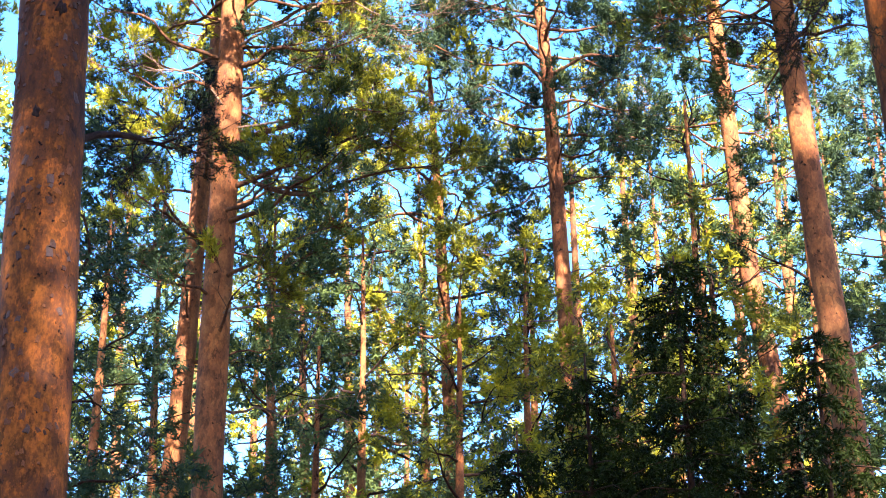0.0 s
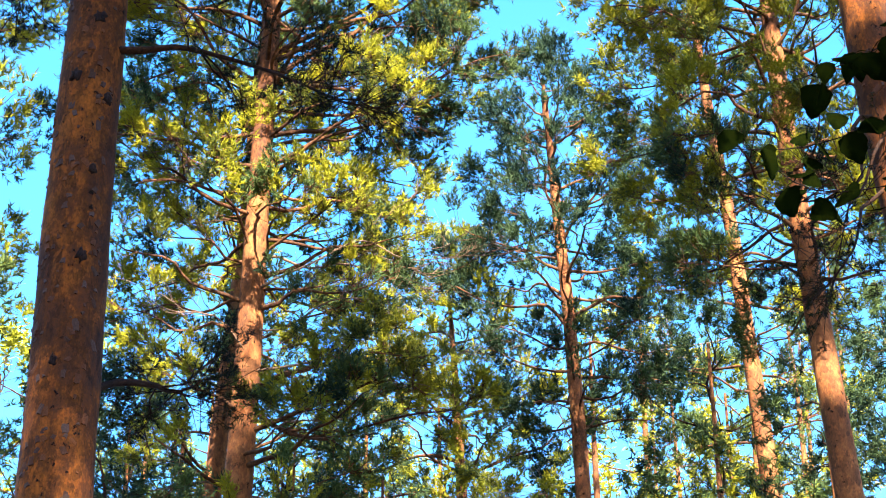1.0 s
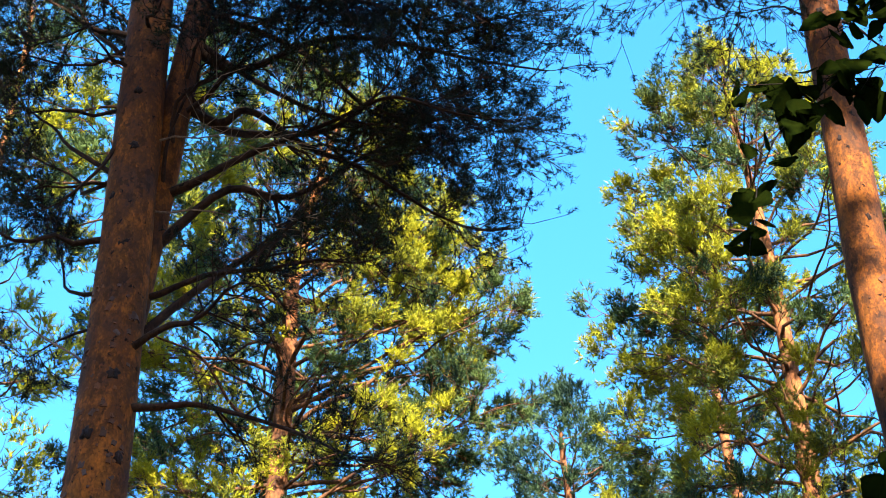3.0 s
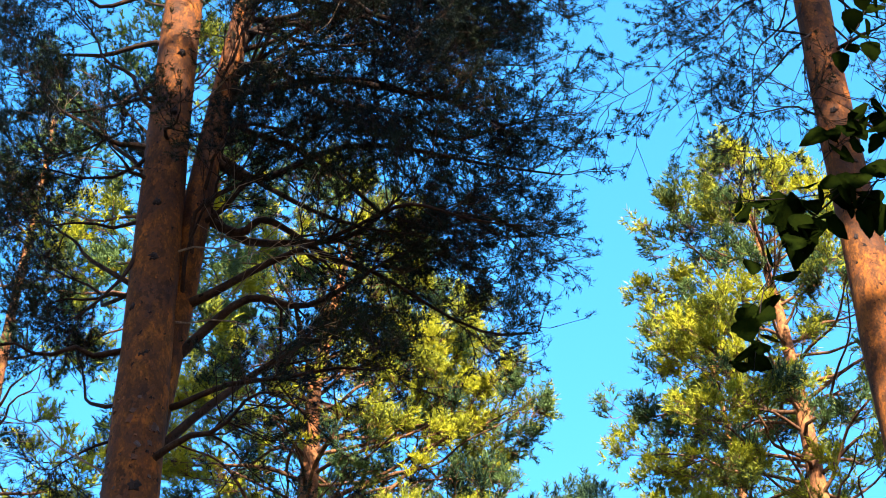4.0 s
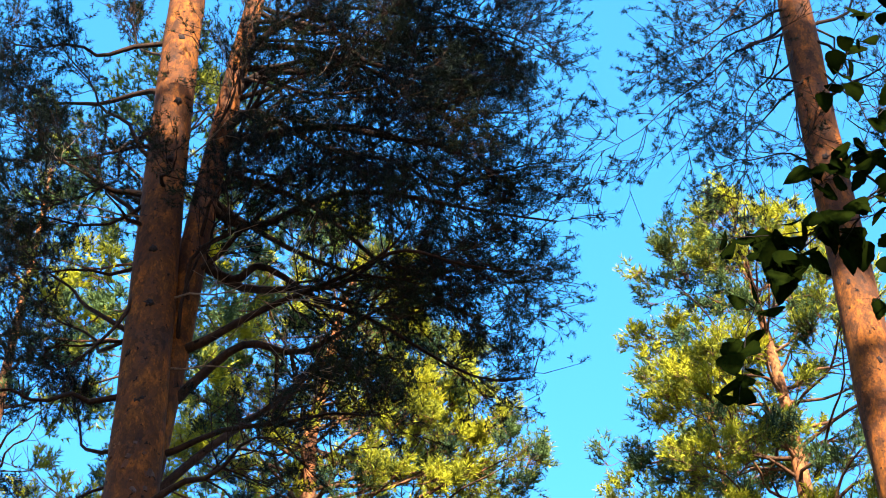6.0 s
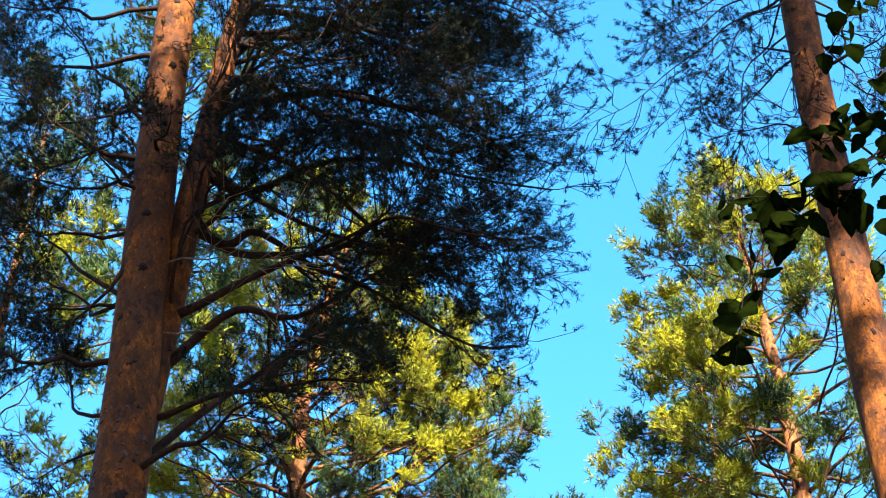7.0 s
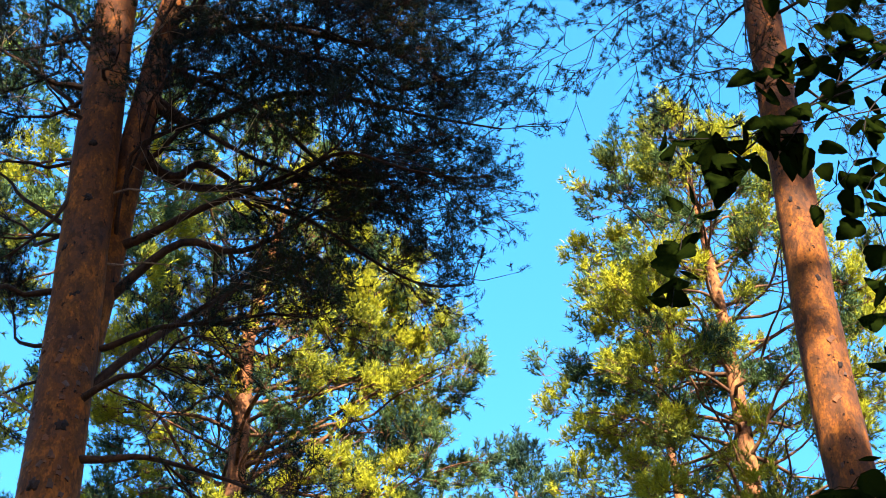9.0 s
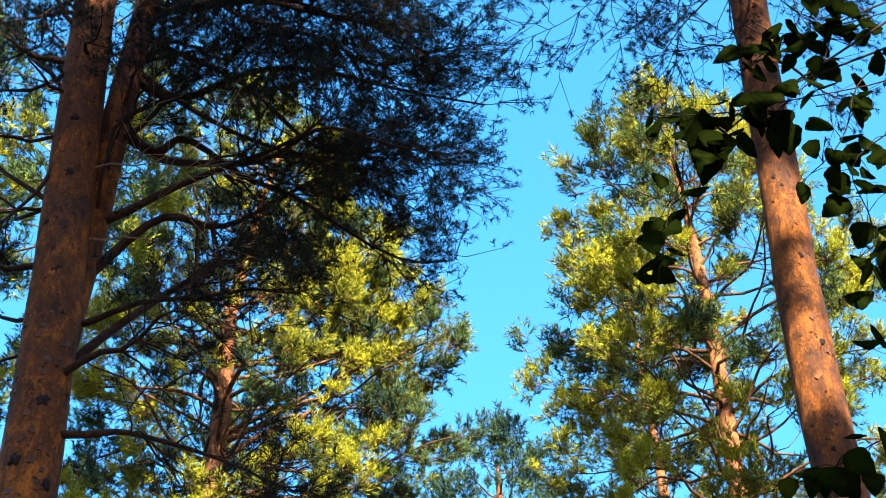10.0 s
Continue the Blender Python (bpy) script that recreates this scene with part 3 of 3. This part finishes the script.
pine(stem_f, "pine with a rounded sunlit top", [], 9, needles=(NEEDLES, HALF_SHADE_NEEDLES), crown=(10.0, 20.8, 1.8, 46, 0, 180), **FAR)
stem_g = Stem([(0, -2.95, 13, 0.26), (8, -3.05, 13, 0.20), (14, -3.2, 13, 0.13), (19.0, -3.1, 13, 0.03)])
pine(stem_g, "slim pine with olive needles close behind the forked one", [], 10, needles=(NEEDLES, HALF_SHADE_NEEDLES), crown=(14.2, 18.8, 1.45, 34, 0, 180), **FAR)

# lower pines between the tall ones
for i, (x, y, top, reach) in enumerate([(-5.0, 20.5, 13.0, 1.9), (-1.1, 21.0, 12.2, 1.8), (0.75, 19.5, 10.6, 1.6), (2.75, 20.0, 13.4, 1.7), (5.2, 19.0, 13.6, 2.0), (-3.9, 23.5, 14.6, 1.9), (6.0, 24.0, 16.0, 2.0),
                                         (-3.7, 18.6, 11.6, 1.4), (0.0, 18.4, 10.2, 1.4), (-1.5, 19.0, 9.8, 1.4), (3.95, 19.6, 13.2, 1.3), (1.5, 17.5, 9.4, 1.3), (4.6, 17.0, 10.8, 1.3), (-3.3, 14.8, 9.4, 1.2), (2.5, 18.0, 10.2, 1.3), (-2.3, 22.5, 13.4, 1.8), (0.9, 23.0, 13.0, 1.8), (3.4, 23.5, 14.6, 1.9), (-0.4, 25.0, 14.4, 1.9), (5.6, 21.5, 14.8, 1.8)]):
    stem = Stem([(0, x, y, 0.22), (top * 0.6, x + 0.1, y, 0.14), (top, x + 0.15, y, 0.03)])
    # the needle copy, lit or shaded, goes by the tree's number
    pine(stem, "half-grown pine, its needles toned as lit or shaded", [], 50 + i, crown=(top * 0.42, top - 0.3, reach, 24, 0, 180), needles=(HALF_SHADE_NEEDLES, BLUE_SHADE_NEEDLES, NEEDLES)[i % 3], bark=BARK_SUNLIT, limb_bark=TWIG, per=9, clump=0.8,
         length=0.095, width=0.019, shoot=0.09, fine=False, sides=10, dense=0.65, tufts=2)

# the wood behind: a belt of pines
belt = np.random.default_rng(21)
for i in range(26):
    y = 24 + 0.88 * i + belt.uniform(-1, 1)
    x = (((i * 7) % 26) / 25 * 2 - 1) * 0.26 * y + belt.uniform(-0.8, 0.8)
    top = 1.6 + y * math.tan(radians(belt.uniform(23, 33)))
    lean = belt.uniform(-0.5, 0.5)
    stem = Stem([(0, x, y, 0.34), (top * 0.6, x + lean * 0.6, y, 0.22), (top, x + lean, y, 0.04)])
    pine(stem, "distant pine of the sunlit wood", [], 100 + i, crown=(top * 0.34, top - 0.3, 2.3, 24, 0, 180), bark=BARK_SUNLIT, limb_bark=LIMB, needles=(NEEDLES, NEEDLES, HALF_SHADE_NEEDLES)[i % 3], per=3, length=0.14, width=0.042, shoot=0.12, clump=0.8,
         sides=10, fine=False, dense=0.5)

# unseen pines behind and beside the camera's place, set so their crowns shade the near ones
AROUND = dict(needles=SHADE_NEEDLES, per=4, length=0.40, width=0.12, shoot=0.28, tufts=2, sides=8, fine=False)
for i, (x, y, foot, top, reach) in enumerate([(-5.6, -2.6, 10, 22.4, 2.2), (-4.4, -3.4, 11, 23, 1.7), (-2.1, -2.3, 9, 19.8, 1.8), (-0.2, -3.0, 10, 22.8, 1.9),
                                              (1.0, -4.2, 11, 23.4, 1.7), (2.9, -3.1, 19.4, 23.2, 1.6), (-2.72, -5.6, 16, 21.0, 1.7), (-1.7, -7.6, 18, 22.0, 1.7), (5.2, -2.6, 10, 22.4, 1.9)]):
    x += (9.6 - y) * math.tan(radians(1.0 - SUN_SIDE))
    stem = Stem([(0, x, y, 0.45), (top * 0.6, x + 0.1, y, 0.30), (top, x + 0.2, y, 0.05)])
    pine(stem, "tall pine whose crown shades the clearing", [], 200 + i, crown=(foot, top - 0.4, reach, int((top - foot) * (0.8 if i == 2 else 8.0 if i in (6, 7) else 2.7)), 0, 180), dense=0.6, **AROUND)
# out-of-view ring of pines, added to block low sky and deepen the shade
ring = np.random.default_rng(5)
for i in range(14):
    a = radians(142 + 256 * i / 13)
    far = 8.5 + 4.5 * (i % 3) + ring.uniform(-0.8, 0.8)
    x, y, top = far * math.cos(a), far * math.sin(a), ring.uniform(18, 21.5)
    x += (9.6 - y) * math.tan(radians(1.0 - SUN_SIDE)) if y < -2 else 0.0
    stem = Stem([(0, x, y, 0.42), (top * 0.6, x + 0.1, y, 0.28), (top, x + 0.2, y, 0.05)])
    pine(stem, "unseen pine of the dense wood, added to cut sky light", [], 300 + i, crown=(4.0, top - 0.4, 2.6, 26, 0, 180), dense=0.2, **AROUND)


# ---------------------------------------------------------------- young spruces
def spruce(x, y, top, reach, seed):
    rng = np.random.default_rng(seed)
    tree = new("spruce_tree")
    tagged(tree, "dense dark green young spruce in the shade", "spruce tree", "young spruces")
    tree.location = (x, y, 0)
    stem = Stem([(0, 0, 0, 0.17), (top, 0, 0, 0.012)])
    part("trunk", trunk_pile(stem, 10, 0.3), TWIG, tree)
    z = 3.6
    while z < top - 0.1:
        f = (top - z) / top
        for a in np.arange(6) * math.pi / 3 + rng.uniform(0, 1):
            wood, green, spots, ways = Pile(), Pile(), [], []
            r = reach * f * rng.uniform(0.4, 1.3) + 0.10
            d = np.array([math.cos(a), math.sin(a), 0])
            path = wiggly(rng, (0, 0, z), np.array([0, 0, z]) + d * r + np.array([0, 0, -0.3 * r]), 0.06 * r, 6, 0.02)
            wood.tube(path, np.linspace(0.012, 0.003, 6), 3)
            for _ in range(int(r / 0.027) + 4):
                s = rng.uniform(0.12, 1.0)
                p = path[0] + (path[-1] - path[0]) * s
                side = np.cross(d, (0, 0, 1)) * rng.choice([-1, 1])
                w = unit(d * 0.6 + side * rng.uniform(0.2, 1.0) + np.array([0, 0, rng.uniform(-1.5, -0.2)]))
                out = 0.12 + 0.22 * r * (1.05 - s)
                for q in np.arange(0.03, out, 0.07):
                    spots.append(p + w * q)
                    ways.append(w)
            branch = part("branch", wood, TWIG, tree)
            shoots_mesh(green, rng, spots, ways, 6, 0.062, 0.017, 0.09, (30, 75))
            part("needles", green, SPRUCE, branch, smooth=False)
        z += rng.uniform(0.17, 0.28)


spruce(1.72, 13.0, 7.95, 2.4, 31)
spruce(1.05, 13.4, 7.3, 2.4, 32)
spruce(2.65, 12.8, 7.2, 2.4, 33)
spruce(0.55, 14.2, 6.9, 2.2, 34)
spruce(2.20, 14.0, 7.3, 2.5, 35)
spruce(1.40, 14.6, 7.4, 2.4, 36)


# ---------------------------------------------------------------- birch spray that hangs into the view
def leaf_mesh(seed):
    """A pointed birch leaf, folded along its middle rib, with a toothed edge."""
    rng = np.random.default_rng(seed)
    ts = np.linspace(0, 1, 10)
    half = 0.47 * np.sin(np.pi * ts ** 0.66) ** 0.7 * (1 - 0.2 * ts)
    half[1:-1] *= 1 + 0.05 * np.where(np.arange(8) % 2, 1, -1) + rng.normal(0, 0.05, 8)
    curl = rng.uniform(-0.25, 0.05)
    fold = rng.uniform(0.02, 0.14)
    mid = [(0, -t, curl * t * t) for t in ts]
    left = [(-h, -t + 0.05, curl * t * t + fold * h) for t, h in zip(ts, half)]
    right = [(h, -t + 0.05, curl * t * t + fold * h) for t, h in zip(ts, half)]
    pile = Pile()
    pile.verts.append(np.array(mid + left + right, float))
    i = np.arange(9)
    pile.faces.append(np.concatenate([np.stack([i, i + 1, i + 11, i + 10], -1), np.stack([i + 1, i, i + 20, i + 21], -1)]))
    pile.count = 30
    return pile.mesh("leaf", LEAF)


def birch():
    rng = np.random.default_rng(77)
    tree = new("birch_tree")
    tagged(tree, "young birch with drooping twigs of leaves darkened as in shade", "birch tree")
    tree.location = (2.45, 3.3, 0)
    shift = np.array(tree.location)
    stem = Stem([(0, 2.45, 3.3, 0.13), (3, 2.4, 3.28, 0.10), (5.6, 2.3, 3.2, 0.06), (8.0, 2.4, 3.3, 0.01)])
    pile = trunk_pile(stem, 12, 0.2)
    pile.verts = [v - shift for v in pile.verts]
    part("trunk", pile, SCAR, tree)
    shapes = [leaf_mesh(k) for k in range(5)]
    # each spray: the twig's way from the trunk (x and height), the share of it that is bare, and its leaves
    upper = [
        ([(2.3, 5.5), (1.5, 5.35), (1.11, 5.03), (0.92, 4.98), (0.77, 4.94), (0.7, 4.92), (0.63, 4.93), (0.55, 4.92)], 0.8, 15),
        ([(1.2, 5.2), (0.85, 5), (0.76, 4.92), (0.7, 4.87), (0.66, 4.82), (0.69, 4.75)], 0.62, 12),
        ([(1.2, 5.3), (0.8, 4.94), (0.64, 4.77), (0.6, 4.67), (0.575, 4.6), (0.57, 4.54), (0.55, 4.47), (0.54, 4.41)], 0.56, 12),
        ([(2.3, 5.6), (1.5, 5.5), (1.16, 5.29), (1.03, 5.23), (0.92, 5.19), (0.84, 5.13), (0.77, 5.04)], 0.62, 16),
        ([(1.4, 5.5), (1.03, 5.24), (0.97, 5.06), (0.89, 4.98), (0.84, 4.9)], 0.45, 8),
        ([(2.35, 5.5), (1.6, 5.4), (1.13, 5.12), (1.03, 5.01), (1.02, 4.92), (0.96, 4.79), (0.91, 4.75), (0.87, 4.7)], 0.66, 13),
    ]
    lower = [
        ([(2.35, 5.2), (1.5, 5.1), (1.08, 4.86), (1.02, 4.8), (0.97, 4.74), (1, 4.67), (1.01, 4.56), (1, 4.46), (0.97, 4.38)], 0.68, 17),
        ([(2.4, 5), (1.5, 4.9), (1.12, 4.72), (1.07, 4.55), (1.06, 4.4), (1.02, 4.3), (0.93, 4.22)], 0.62, 14),
        ([(2.35, 6.1), (1.6, 6.1), (1.18, 5.88), (1.05, 5.76), (0.99, 5.66), (0.94, 5.54), (0.88, 5.43)], 0.68, 14),
        ([(2.35, 5.8), (1.6, 5.7), (1.12, 5.47), (0.97, 5.32), (0.93, 5.2), (0.85, 5.11), (0.78, 5.07)], 0.64, 16),
        ([(2.4, 4.2), (1.5, 4.2), (1.05, 4.06), (0.93, 4.01), (0.8, 3.92), (0.74, 3.9), (0.66, 3.87)], 0.58, 18),
        ([(2.4, 3.9), (1.4, 3.95), (1, 3.82), (0.87, 3.76), (0.76, 3.74), (0.66, 3.7), (0.52, 3.71)], 0.6, 18),
        ([(2.4, 3.7), (1.4, 3.75), (1, 3.68), (0.85, 3.62), (0.74, 3.6), (0.66, 3.6), (0.61, 3.66)], 0.62, 18),
    ]
    for way, bare, count in upper + lower:
        knots = np.array([(x, 3.0 + 0.15 * max(0.0, x - 1.1), z) for x, z in way])
        span = np.concatenate([[0], np.cumsum(np.linalg.norm(np.diff(knots, axis=0), axis=1))])
        fine = np.linspace(0, span[-1], 40)
        path = np.stack([np.interp(fine, span, knots[:, k]) for k in range(3)], 1)
        path[1:-1] = (path[:-2] + path[1:-1] + path[2:]) / 3
        wood = Pile()
        wood.tube(path - shift, np.linspace(0.0034, 0.0011, 40), 5)
        twig = part("twig", wood, SCAR, tree)
        count = int(1.8 * count)
        for k in range(count):
            s = bare + (1 - bare) * (k + rng.uniform(0, 0.8)) / count
            p = path[int(s * 39)] - shift
            side = np.array([rng.uniform(-1, 1) * 0.04, rng.uniform(-1, 1) * 0.05, rng.uniform(-0.03, 0.03)])
            leaf = new("leaf", shapes[rng.integers(5)])
            leaf.parent = twig
            size = rng.uniform(0.046, 0.076)
            leaf.matrix_basis = Matrix.Translation(p + side) @ Euler((rng.normal(1.35, 0.5), rng.normal(0, 0.5), rng.normal(0, 0.65))).to_matrix().to_4x4() @ Matrix.Diagonal((size, size, size, 1))
            stalk = Pile()
            stalk.tube([p, p + side * 0.6 + np.array([0, 0, 0.006]), p + side], [0.0011, 0.0009, 0.0008], 3)
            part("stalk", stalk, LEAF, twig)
    # unseen leaf clusters added on the sunward side to shade the sprays
    green, wood = Pile(), Pile()
    shape = np.array([v.co[:] for v in shapes[0].vertices])
    faces = np.array([p.vertices[:] for p in shapes[0].polygons])
    for k in range(16):
        c = np.array([0.4 + 0.28 * (k % 4) + rng.uniform(-0.1, 0.1), 1.35 + rng.uniform(-0.2, 0.15), 4.85 + 0.45 * (k // 4) + rng.uniform(-0.1, 0.1)])
        wood.tube(wiggly(rng, stem.at(4.6) - shift, c - shift, 0.2, 10, 0.05), np.linspace(0.006, 0.002, 10), 4)
        for _ in range(50):
            turn = np.array(Euler((rng.uniform(0.3, 2.2), rng.normal(0, 0.5), rng.uniform(0, 6.3))).to_matrix())
            v = (shape * rng.uniform(0.06, 0.09)) @ turn.T + c + rng.normal(0, 0.15, 3) - shift
            green.verts.append(v)
            green.faces.append(faces + green.count)
            green.count += len(v)
    limb = part("limb", wood, SCAR, tree)
    # this part stays out of view and only screens off the sun
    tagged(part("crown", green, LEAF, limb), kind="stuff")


birch()
